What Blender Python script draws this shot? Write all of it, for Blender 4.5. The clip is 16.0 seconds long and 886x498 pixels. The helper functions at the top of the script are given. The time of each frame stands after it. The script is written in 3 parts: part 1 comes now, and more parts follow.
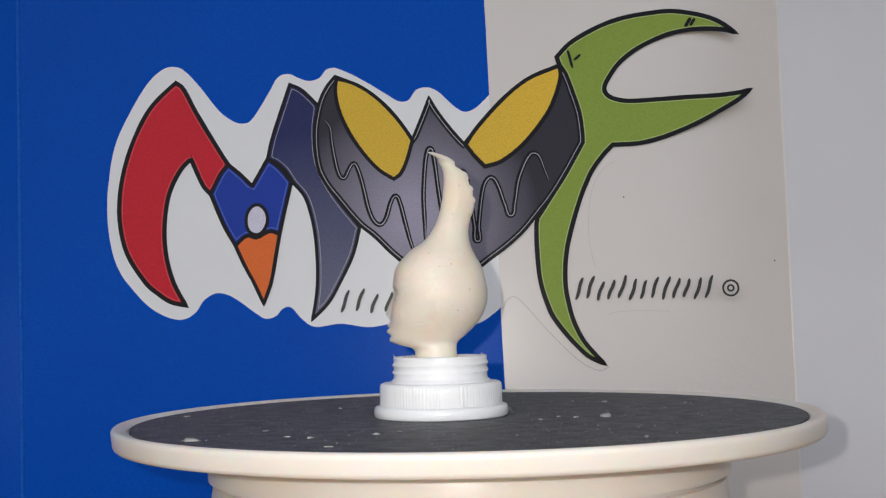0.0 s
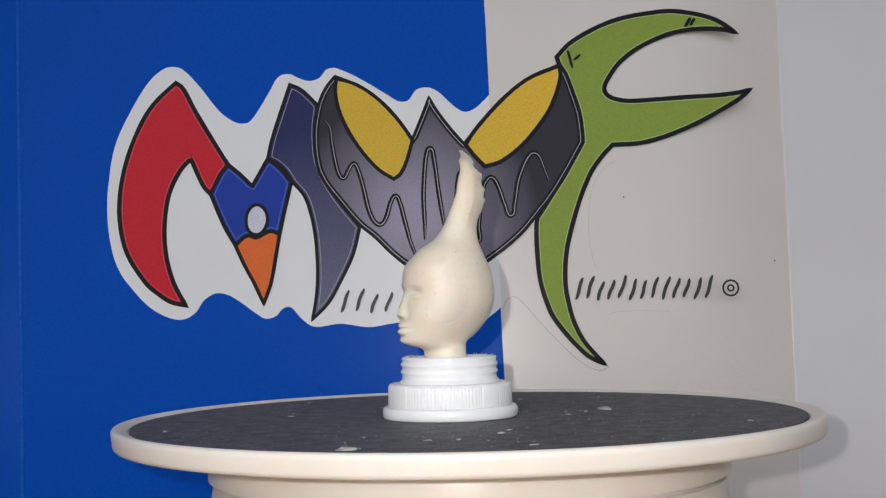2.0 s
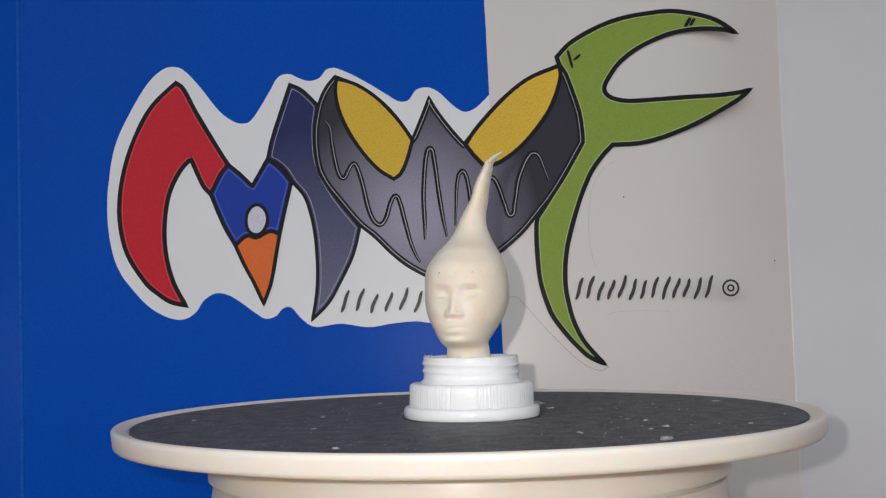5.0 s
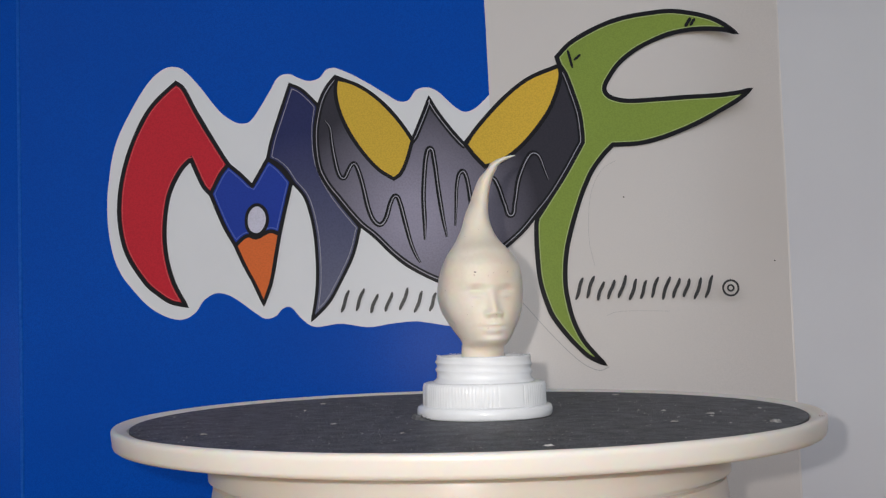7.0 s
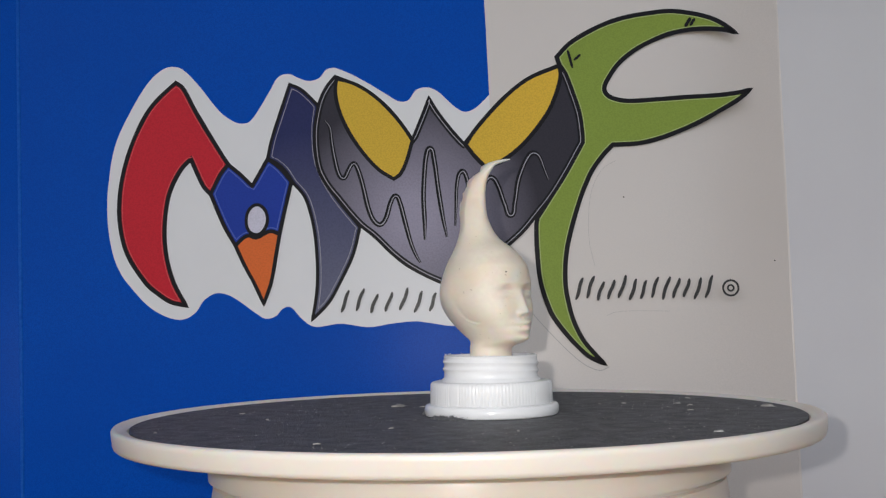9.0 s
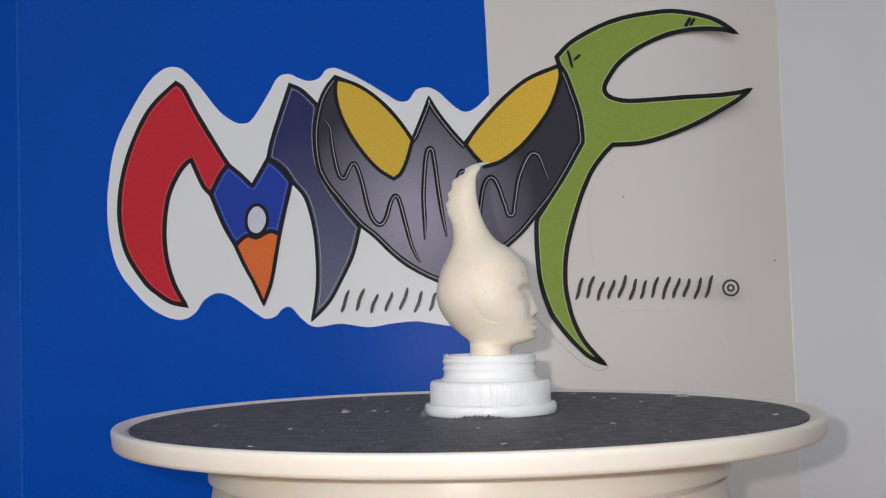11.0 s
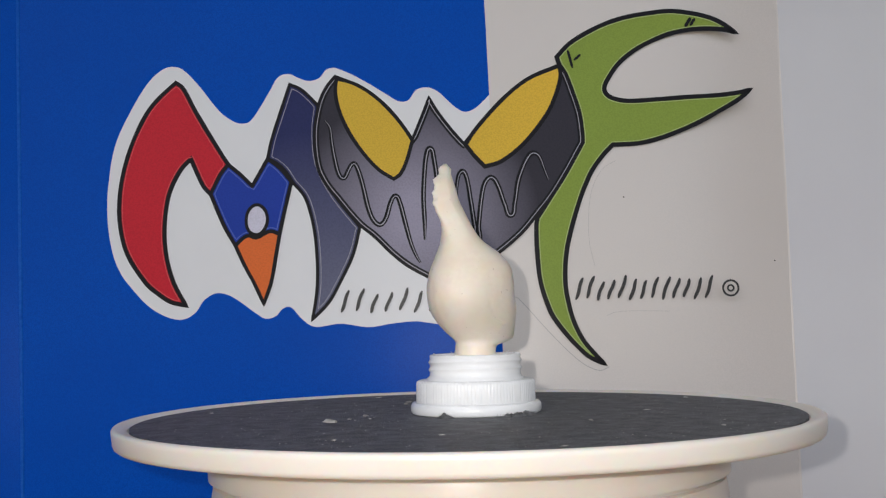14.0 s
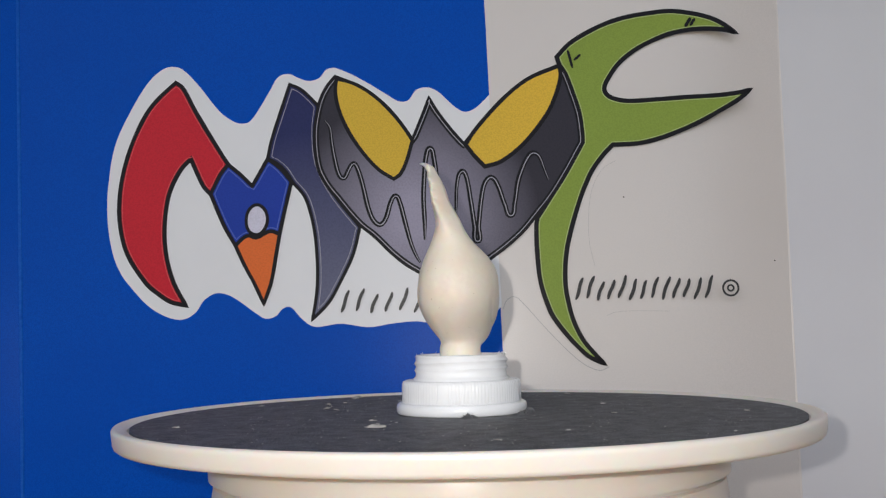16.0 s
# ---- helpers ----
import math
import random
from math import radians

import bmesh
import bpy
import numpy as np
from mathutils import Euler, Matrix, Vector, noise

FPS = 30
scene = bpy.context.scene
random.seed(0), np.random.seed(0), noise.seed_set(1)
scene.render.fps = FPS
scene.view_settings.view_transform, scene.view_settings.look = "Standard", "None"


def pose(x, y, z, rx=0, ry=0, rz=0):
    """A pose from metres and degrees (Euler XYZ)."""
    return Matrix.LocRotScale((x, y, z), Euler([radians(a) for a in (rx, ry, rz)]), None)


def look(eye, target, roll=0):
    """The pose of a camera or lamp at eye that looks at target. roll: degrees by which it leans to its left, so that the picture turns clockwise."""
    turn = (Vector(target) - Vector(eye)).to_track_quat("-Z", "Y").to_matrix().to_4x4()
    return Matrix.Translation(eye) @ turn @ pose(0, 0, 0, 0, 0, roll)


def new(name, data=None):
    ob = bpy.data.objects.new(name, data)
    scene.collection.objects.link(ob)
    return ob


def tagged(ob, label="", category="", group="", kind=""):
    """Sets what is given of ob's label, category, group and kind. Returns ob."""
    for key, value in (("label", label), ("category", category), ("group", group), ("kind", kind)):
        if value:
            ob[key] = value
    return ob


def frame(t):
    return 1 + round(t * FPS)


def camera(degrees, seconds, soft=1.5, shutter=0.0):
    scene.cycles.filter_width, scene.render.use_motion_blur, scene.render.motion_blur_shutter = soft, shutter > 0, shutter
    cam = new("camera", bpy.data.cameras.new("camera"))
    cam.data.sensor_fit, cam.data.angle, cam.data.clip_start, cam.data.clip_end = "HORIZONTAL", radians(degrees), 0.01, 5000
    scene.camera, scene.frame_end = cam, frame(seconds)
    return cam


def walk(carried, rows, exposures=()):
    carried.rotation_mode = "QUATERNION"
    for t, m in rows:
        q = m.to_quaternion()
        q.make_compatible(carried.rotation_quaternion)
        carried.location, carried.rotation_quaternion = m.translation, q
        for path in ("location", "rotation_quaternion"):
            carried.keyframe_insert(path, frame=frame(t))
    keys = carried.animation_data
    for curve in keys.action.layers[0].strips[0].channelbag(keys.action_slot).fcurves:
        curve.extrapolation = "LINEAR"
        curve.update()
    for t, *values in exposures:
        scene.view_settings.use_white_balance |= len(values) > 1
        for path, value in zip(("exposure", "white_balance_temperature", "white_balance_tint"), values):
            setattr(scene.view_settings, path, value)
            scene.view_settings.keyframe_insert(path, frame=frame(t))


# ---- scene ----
from mathutils.geometry import tessellate_polygon

cam = camera(39.92, 16.0, soft=1.3)
EYE = Vector((0.0, -0.371, 0.8413))
YAW, PITCH, ROLL = radians(-0.892), radians(2.913), -1.348
AIM = EYE + Vector((math.sin(YAW) * math.cos(PITCH), math.cos(YAW) * math.cos(PITCH), math.sin(PITCH)))
walk(cam, [(0.0, look(EYE, AIM, ROLL)), (16.0, look(EYE, AIM, ROLL))], exposures=[(0.0, -0.04), (4.2, -0.06), (6.3, -0.17), (9.2, -0.16), (11.3, -0.04), (16.0, -0.04)])

# ---- light: the phone's own torch beside the lens, and an added fill lamp behind it ----
world = bpy.data.worlds.new("sky")
scene.world = world
world.use_nodes = True
sky = world.node_tree.nodes.new("ShaderNodeTexSky")
sky.sky_type, sky.sun_disc = "NISHITA", False
sky.sun_elevation, sky.sun_rotation = radians(38), radians(200)
back = world.node_tree.nodes["Background"]
back.inputs["Strength"].default_value = 0.12
world.node_tree.links.new(sky.outputs[0], back.inputs["Color"])


def area_lamp(name, m, sx, sy, watts, color):
    data = bpy.data.lights.new(name, "AREA")
    data.shape, data.size, data.size_y, data.energy, data.color = "RECTANGLE", sx, sy, watts, color
    ob = new(name, data)
    ob.matrix_world = m
    return ob


torch = bpy.data.lights.new("phone_torch", "SPOT")
torch.energy, torch.color, torch.spot_size, torch.spot_blend, torch.shadow_soft_size = 2.4, (1.0, 0.945, 0.89), radians(96), 1.0, 0.0022
torch_ob = new("phone_torch", torch)
torch_at = EYE + Vector((-0.0150, -0.002, 0.0095))
torch_ob.matrix_world = look(torch_at, torch_at + (AIM - EYE) + Vector((0.11, 0, -0.25)))
# Added lamp for the room's soft ambient light; no such source is seen.
area_lamp("ambient_fill", look((-0.10, -1.14, 1.52), (-0.02, 0, 0.95)), 2.6, 1.5, 7.7, (0.86, 0.93, 1.0))

TABLE_Z = 0.75
MAT_Z = 0.81        # top of the turntable's mat
TURN = 15.975       # degrees a second, counter-clockwise from above


# ---- materials ----
def mix_rgb(nt, a, b, fac, blend="MIX"):
    n = nt.nodes.new("ShaderNodeMix")
    n.data_type, n.blend_type = "RGBA", blend
    for sock, v in ((n.inputs[6], a), (n.inputs[7], b)):
        if isinstance(v, tuple):
            sock.default_value = (*v, 1)
        else:
            nt.links.new(v, sock)
    if isinstance(fac, float):
        n.inputs[0].default_value = fac
    else:
        nt.links.new(fac, n.inputs[0])
    return n.outputs[2]


def noise_fac(nt, scale, detail=4.0, lo=0.35, hi=0.65, stretch=None):
    tc = nt.nodes.new("ShaderNodeTexCoord")
    n = nt.nodes.new("ShaderNodeTexNoise")
    n.inputs["Scale"].default_value, n.inputs["Detail"].default_value = scale, detail
    vec = tc.outputs["Object"]
    if stretch:
        mp = nt.nodes.new("ShaderNodeMapping")
        mp.inputs["Scale"].default_value = stretch
        nt.links.new(vec, mp.inputs["Vector"])
        vec = mp.outputs[0]
    nt.links.new(vec, n.inputs["Vector"])
    mr = nt.nodes.new("ShaderNodeMapRange")
    mr.inputs[1].default_value, mr.inputs[2].default_value = lo, hi
    nt.links.new(n.outputs["Fac"], mr.inputs[0])
    return mr.outputs[0], n.outputs["Fac"]


def surface(name, col, rough=0.5, col2=None, scale=60.0, grain=None, grain_scale=2000.0, bump=0.0, bump_scale=1500.0,
            bump_dist=0.0002, sss=0.0, coat=0.0, spec=0.5, stretch=None, grain_lo=0.4, grain_hi=0.62):
    """A painted, printed or moulded surface: colour at two scales, fine relief."""
    m = bpy.data.materials.new(name)
    m.use_nodes = True
    nt = m.node_tree
    p = nt.nodes["Principled BSDF"]
    p.inputs["Roughness"].default_value = rough
    p.inputs["Specular IOR Level"].default_value = spec
    out = tuple(col)
    if col2:
        fac, _ = noise_fac(nt, scale, stretch=stretch)
        out = mix_rgb(nt, out, tuple(col2), fac)
    if grain:
        fac, _ = noise_fac(nt, grain_scale, 2.0, grain_lo, grain_hi)
        out = mix_rgb(nt, out, tuple(grain), fac)
    if isinstance(out, tuple):
        p.inputs["Base Color"].default_value = (*out, 1)
    else:
        nt.links.new(out, p.inputs["Base Color"])
    if bump:
        _, h = noise_fac(nt, bump_scale, 3.0)
        b = nt.nodes.new("ShaderNodeBump")
        b.inputs["Strength"].default_value, b.inputs["Distance"].default_value = bump, bump_dist
        nt.links.new(h, b.inputs["Height"])
        nt.links.new(b.outputs[0], p.inputs["Normal"])
    if sss:
        p.inputs["Subsurface Weight"].default_value = sss
        p.inputs["Subsurface Radius"].default_value = (1.0, 0.6, 0.35)
        p.inputs["Subsurface Scale"].default_value = 0.004
    if coat:
        p.inputs["Coat Weight"].default_value, p.inputs["Coat Roughness"].default_value = coat, 0.25
    return m


def printed(name, col, edge=None, centre=(0, 0), reach=0.05, grain=0.88, spec=0.10):
    """Laser-printed ink on glossy sticker film; edge: the colour that the print fades to away from its centre."""
    m = surface(name, col, 0.30, None, grain=None, bump=0.25, bump_scale=2200.0, bump_dist=0.00005, spec=spec)
    nt = m.node_tree
    p = nt.nodes["Principled BSDF"]
    out = tuple(col)
    if edge:
        tc = nt.nodes.new("ShaderNodeTexCoord")
        v = nt.nodes.new("ShaderNodeVectorMath")
        v.operation = "DISTANCE"
        v.inputs[1].default_value = (centre[0], centre[1], 0)
        nt.links.new(tc.outputs["Object"], v.inputs[0])
        mr = nt.nodes.new("ShaderNodeMapRange")
        mr.inputs[1].default_value, mr.inputs[2].default_value = reach * 0.15, reach
        nt.links.new(v.outputs["Value"], mr.inputs[0])
        out = mix_rgb(nt, out, tuple(edge), mr.outputs[0])
    fac, _ = noise_fac(nt, 1400.0, 2.0, 0.42, 0.62)
    out = mix_rgb(nt, out, (grain, grain, grain), fac, "MULTIPLY")
    nt.links.new(out, p.inputs["Base Color"])
    return m


M_BLUE = surface("blue_card", (0.0, 0.069, 0.435), 0.27, (0.0, 0.078, 0.475), 16.0, (0.0, 0.060, 0.395), 1800.0, 0.12, 900.0, 0.00005, spec=0.04)
M_WHITE_CARD = surface("white_card", (0.64, 0.59, 0.565), 0.28, (0.60, 0.55, 0.52), 6.0, (0.605, 0.56, 0.535), 1500.0, 0.12, 700.0, 0.00008)
# White card again, with the cool light on the wing mixed into its colour.
M_CARD_COOL_LIT = surface("card_cool_lit", (0.56, 0.56, 0.59), 0.55, (0.54, 0.535, 0.57), 12.0, None, 1500.0, 0.12, 600.0, 0.00008)
M_FILM = surface("sticker_white", (0.69, 0.69, 0.715), 0.36, (0.665, 0.665, 0.69), 25.0, None, bump=0.1, bump_scale=1800.0, bump_dist=0.00004)
M_INK = printed("ink_black", (0.010, 0.009, 0.012), grain=0.75, spec=0.09)
M_RED = printed("ink_red", (0.55, 0.015, 0.032))
M_ROYAL = printed("ink_royal_blue", (0.010, 0.042, 0.34))
M_ORANGE = printed("ink_orange", (0.72, 0.15, 0.033))
M_NAVY = printed("ink_navy", (0.125, 0.13, 0.205), (0.020, 0.025, 0.105), (-0.060, 0.090), 0.085)
# Print fade, centred low so the colour also holds torch haze at the tip.
M_MASK = printed("ink_slate", (0.33, 0.305, 0.40), (0.034, 0.031, 0.044), (-0.021, 0.134), 0.056)
M_YELLOW = printed("ink_yellow", (0.66, 0.43, 0.045), (0.74, 0.47, 0.05), (-0.040, 0.175), 0.08)
M_GREEN = printed("ink_green", (0.24, 0.33, 0.055))
M_GLINT = printed("ink_grey", (0.36, 0.345, 0.40))
M_LILAC = printed("ink_lilac", (0.62, 0.60, 0.72))
M_TEXT = printed("ink_writing", (0.045, 0.043, 0.045), grain=0.6, spec=0.18)
M_EDGE = surface("film_edge", (0.40, 0.38, 0.37), 0.4)
M_IVORY = surface("ivory_plastic", (0.82, 0.765, 0.71), 0.34, (0.79, 0.73, 0.665), 30.0, None, bump=0.08, bump_scale=500.0, bump_dist=0.0001, sss=0.5)
M_WHITE_PLA = surface("white_printed_plastic", (0.95, 0.95, 0.96), 0.2, (0.90, 0.90, 0.915), 120.0, None, bump=0.12, bump_scale=900.0, bump_dist=0.0001, sss=0.6)
M_WHITE_PLA.node_tree.nodes["Principled BSDF"].inputs["Subsurface Radius"].default_value = (1.0, 1.0, 1.0)
M_WHITE_PLA.node_tree.nodes["Principled BSDF"].inputs["Subsurface Scale"].default_value = 0.0035
M_RESIN = surface("cream_resin", (0.87, 0.785, 0.675), 0.46, (0.83, 0.735, 0.615), 110.0, (0.84, 0.755, 0.645), 700.0, 0.10, 1200.0, 0.00012, sss=0.6)
resin = M_RESIN.node_tree
skin = resin.nodes["Principled BSDF"].inputs["Base Color"]
specks, _ = noise_fac(resin, 1000.0, 1.0, 0.745, 0.785)
patches, _ = noise_fac(resin, 75.0, 3.0, 0.50, 0.70)
stained = mix_rgb(resin, skin.links[0].from_socket, (0.82, 0.705, 0.58), patches)
resin.links.new(mix_rgb(resin, stained, (0.60, 0.50, 0.40), specks), skin)
M_MAT = surface("black_rubber_mat", (0.043, 0.044, 0.052), 0.62, (0.112, 0.114, 0.128), 170.0, (0.25, 0.25, 0.265), 1100.0, 0.9, 1100.0, 0.0006, grain_lo=0.55, grain_hi=0.80)
M_DUST = surface("pale_flake", (0.46, 0.44, 0.42), 0.8, (0.28, 0.265, 0.25), 300.0)
M_LINT = surface("dark_lint", (0.075, 0.075, 0.08), 0.95, (0.14, 0.14, 0.145), 500.0)
M_NICK = surface("brown_nick", (0.34, 0.27, 0.21), 0.7)
M_PINK = surface("pink_smudge", (0.80, 0.52, 0.48), 0.5)
M_RED_GLINT = printed("ink_light_red", (0.66, 0.10, 0.11))
M_GREEN_GLINT = printed("ink_light_green", (0.42, 0.50, 0.22))
M_BLUE_GLINT = printed("ink_light_blue", (0.10, 0.15, 0.50))
M_DOT = surface("dark_speck", (0.02, 0.015, 0.012), 0.8)
# Lighter than the blue card: paints the highlight along the fold's ridge.
M_FOLD_BLUE = surface("blue_fold_highlight", (0.002, 0.088, 0.46), 0.4, (0.0, 0.072, 0.42), 90.0, (0.006, 0.10, 0.48), 700.0, spec=0.08)
M_WOOD = surface("table_wood", (0.34, 0.22, 0.13), 0.45, (0.25, 0.15, 0.085), 14.0, (0.30, 0.19, 0.11), 400.0, 0.2, 120.0, 0.0004, stretch=(0.3, 4.0, 1.0))
M_WALL = surface("wall_paint", (0.74, 0.73, 0.71), 0.8, (0.70, 0.69, 0.67), 3.0, None, bump=0.1, bump_scale=120.0, bump_dist=0.001)
M_FLOOR = surface("floor_grey", (0.30, 0.27, 0.24), 0.6, (0.24, 0.21, 0.19), 5.0)


# ---- mesh helpers ----
def mesh_of(bm, name, smooth=None):
    me = bpy.data.meshes.new(name)
    bmesh.ops.recalc_face_normals(bm, faces=bm.faces)
    bm.to_mesh(me)
    bm.free()
    if smooth:
        me.shade_smooth()
        me.set_sharp_from_angle(angle=radians(smooth))
    return me


def part(name, bm, material, parent, label="", smooth=None):
    me = mesh_of(bm, name, smooth)
    me.materials.append(material)
    ob = new(name, me)
    ob.parent = parent
    return tagged(ob, label)


def thing(name, label, category, m=None, group="", kind=""):
    ob = new(name)
    if m is not None:
        ob.matrix_world = m
    ob.empty_display_size = 0.02
    return tagged(ob, label, category, group, kind)


def box(bm, x0, x1, y0, y1, z0, z1, bevel=0.0):
    r = bmesh.ops.create_cube(bm, size=1.0, matrix=Matrix.Translation(((x0 + x1) / 2, (y0 + y1) / 2, (z0 + z1) / 2)) @ Matrix.Diagonal((x1 - x0, y1 - y0, z1 - z0, 1)))
    if bevel:
        bmesh.ops.bevel(bm, geom=list({e for v in r["verts"] for e in v.link_edges}), offset=bevel, segments=2, affect="EDGES", profile=0.6)


def lathe(bm, prof, segs=128, wave=None):
    """Turns a profile of (radius, height) in metres round z. wave(radius, height, angle) may shift the radius."""
    rings = []
    for r, z in prof:
        if r < 1e-6:
            rings.append([bm.verts.new((0, 0, z))])
            continue
        ring = []
        for i in range(segs):
            a = 2 * math.pi * i / segs
            rr = wave(r, z, a) if wave else r
            ring.append(bm.verts.new((rr * math.cos(a), rr * math.sin(a), z)))
        rings.append(ring)
    for a, b in zip(rings, rings[1:]):
        for i in range(segs):
            j = (i + 1) % segs
            if len(a) == 1 and len(b) == 1:
                continue
            if len(a) == 1:
                bm.faces.new((a[0], b[i], b[j]))
            elif len(b) == 1:
                bm.faces.new((a[i], b[0], a[j]))
            else:
                bm.faces.new((a[i], b[i], b[j], a[j]))


def spline(points, closed=True, steps=6):
    """A smooth line through points (mm); a third entry 1 marks a corner. Gives metres."""
    n = len(points)
    out = []
    for i in range(n if closed else n - 1):
        p0, p1, p2, p3 = (points[(i + k) % n] if closed else points[max(0, min(n - 1, i + k))] for k in (-1, 0, 1, 2))
        a, b = Vector(p1[:2]), Vector(p2[:2])
        size = (b - a).length

        def tangent(prev, here, nxt):
            if len(here) > 2:
                return (b - a)
            v = Vector(nxt[:2]) - Vector(prev[:2])
            return v.normalized() * size if v.length else v

        ta, tb = tangent(p0, p1, p2), tangent(p1, p2, p3)
        for k in range(steps):
            s = k / steps
            out.append(((2 * s**3 - 3 * s**2 + 1) * a + (s**3 - 2 * s**2 + s) * ta + (-2 * s**3 + 3 * s**2) * b + (s**3 - s**2) * tb) / 1000)
    if not closed:
        out.append(Vector(points[-1][:2]) / 1000)
    return out


def fill(line, z0, z1):
    """A flat piece with the closed outline, from height z0 to z1."""
    bm = bmesh.new()
    top = [bm.verts.new((p.x, p.y, z1)) for p in line]
    low = [bm.verts.new((p.x, p.y, z0)) for p in line]
    for tri in tessellate_polygon([[(p.x, p.y, 0.0) for p in line]]):
        bm.faces.new([top[i] for i in tri])
    for i in range(len(line)):
        j = (i + 1) % len(line)
        bm.faces.new((top[i], low[i], low[j], top[j]))
    return bm


def ribbon(line, width, z, closed=True, taper=False, bm=None):
    """A drawn line of the given width (m) along the points."""
    bm = bm or bmesh.new()
    n = len(line)
    vs = []
    for i, p in enumerate(line):
        a = line[(i - 1) % n] if closed or i else p
        b = line[(i + 1) % n] if closed or i < n - 1 else p
        u, v = (p - a), (b - p)
        u = u.normalized() if u.length > 1e-9 else v.normalized()
        v = v.normalized() if v.length > 1e-9 else u
        t = (u + v)
        t = t.normalized() if t.length > 1e-4 else u
        nrm = Vector((-t.y, t.x))
        k = 1.0 / max(0.55, nrm.dot(Vector((-u.y, u.x))))
        w = width / 2 * k * (1 + 0.10 * noise.noise((p.x * 90, p.y * 90, 3.0)))
        if taper:
            w *= min(1.0, 0.45 + 4 * min(i, n - 1 - i) / n)
        vs.append((bm.verts.new((*(p + nrm * w), z)), bm.verts.new((*(p - nrm * w), z))))
    for i in range(n if closed else n - 1):
        j = (i + 1) % n
        bm.faces.new((vs[i][0], vs[i][1], vs[j][1], vs[j][0]))
    return bm


# ---- room ----
def room():
    def wall(name, *b):
        bm = bmesh.new()
        box(bm, *b)
        me = mesh_of(bm, name)
        me.materials.append(M_WALL)
        tagged(new(name, me), "plain white painted wall", "wall", kind="structure")
    wall("wall_north", -1.9, 1.9, 1.4, 1.5, 0, 2.5)
    wall("wall_east", 1.8, 1.9, -1.2, 1.4, 0, 2.5)
    wall("wall_west", -1.9, -1.8, -1.2, 1.4, 0, 2.5)
    # Unseen wall; its opening is made up to go with the fill lamp.
    bm = bmesh.new()
    for b in ((-1.9, -1.45, -1.3, -1.2, 0, 2.5), (1.25, 1.9, -1.3, -1.2, 0, 2.5), (-1.45, 1.25, -1.3, -1.2, 0, 0.70), (-1.45, 1.25, -1.3, -1.2, 2.3, 2.5)):
        box(bm, *b)
    me = mesh_of(bm, "wall_south")
    me.materials.append(M_WALL)
    tagged(new("wall_south", me), "plain white painted wall, unseen, with an opening added for the fill lamp", "wall", kind="structure")
    for name, z0, z1, mat, lab in (("floor", -0.1, 0.0, M_FLOOR, "plain grey floor"), ("ceiling", 2.5, 2.6, M_WALL, "plain white ceiling")):
        bm = bmesh.new()
        box(bm, -1.9, 1.9, -1.3, 1.5, z0, z1)
        me = mesh_of(bm, name)
        me.materials.append(mat)
        tagged(new(name, me), lab, name, kind="structure")


room()


def table():
    t = thing("table", "plain brown wooden table under the turntable", "table", pose(0, 0.1, 0))
    bm = bmesh.new()
    box(bm, -0.6, 0.6, -0.35, 0.35, 0.715, TABLE_Z, 0.003)
    part("tabletop", bm, M_WOOD, t, smooth=40)
    for x in (-0.55, 0.55):
        for y in (-0.3, 0.3):
            bm = bmesh.new()
            box(bm, x - 0.025, x + 0.025, y - 0.025, y + 0.025, 0, 0.715, 0.002)
            part("leg", bm, M_WOOD, t)


table()

# ---- display board: local x to the right, y up the board, z towards the camera ----
BOARD = Matrix.Translation((0, 0.17, TABLE_Z)) @ pose(0, 0, 0, 90 - 2.0)
BOARD_H = 0.42


def panel(a0, a1, b0, b1, thick, z=0.0):
    """A board between a left edge a0 (foot) to a1 (head) and a right edge b0 to b1, metres, in x and z pairs."""
    bm = bmesh.new()
    front = [(a0[0], 0, a0[1]), (b0[0], 0, b0[1]), (b1[0], BOARD_H, b1[1]), (a1[0], BOARD_H, a1[1])]
    f = [bm.verts.new((x, y, zz + z)) for x, y, zz in front]
    k = [bm.verts.new((x, y, zz + z - thick)) for x, y, zz in front]
    bm.faces.new(f)
    bm.faces.new(k[::-1])
    for i in range(4):
        j = (i + 1) % 4
        bm.faces.new((f[i], k[i], k[j], f[j]))
    return bm


def bow(x, fold):
    """How far the white panel bends back on its way to the fold."""
    u = max(0.0, (x - 0.088) / (fold - 0.088))
    return 0.0120 * u * u * (1.5 - 0.5 * u)


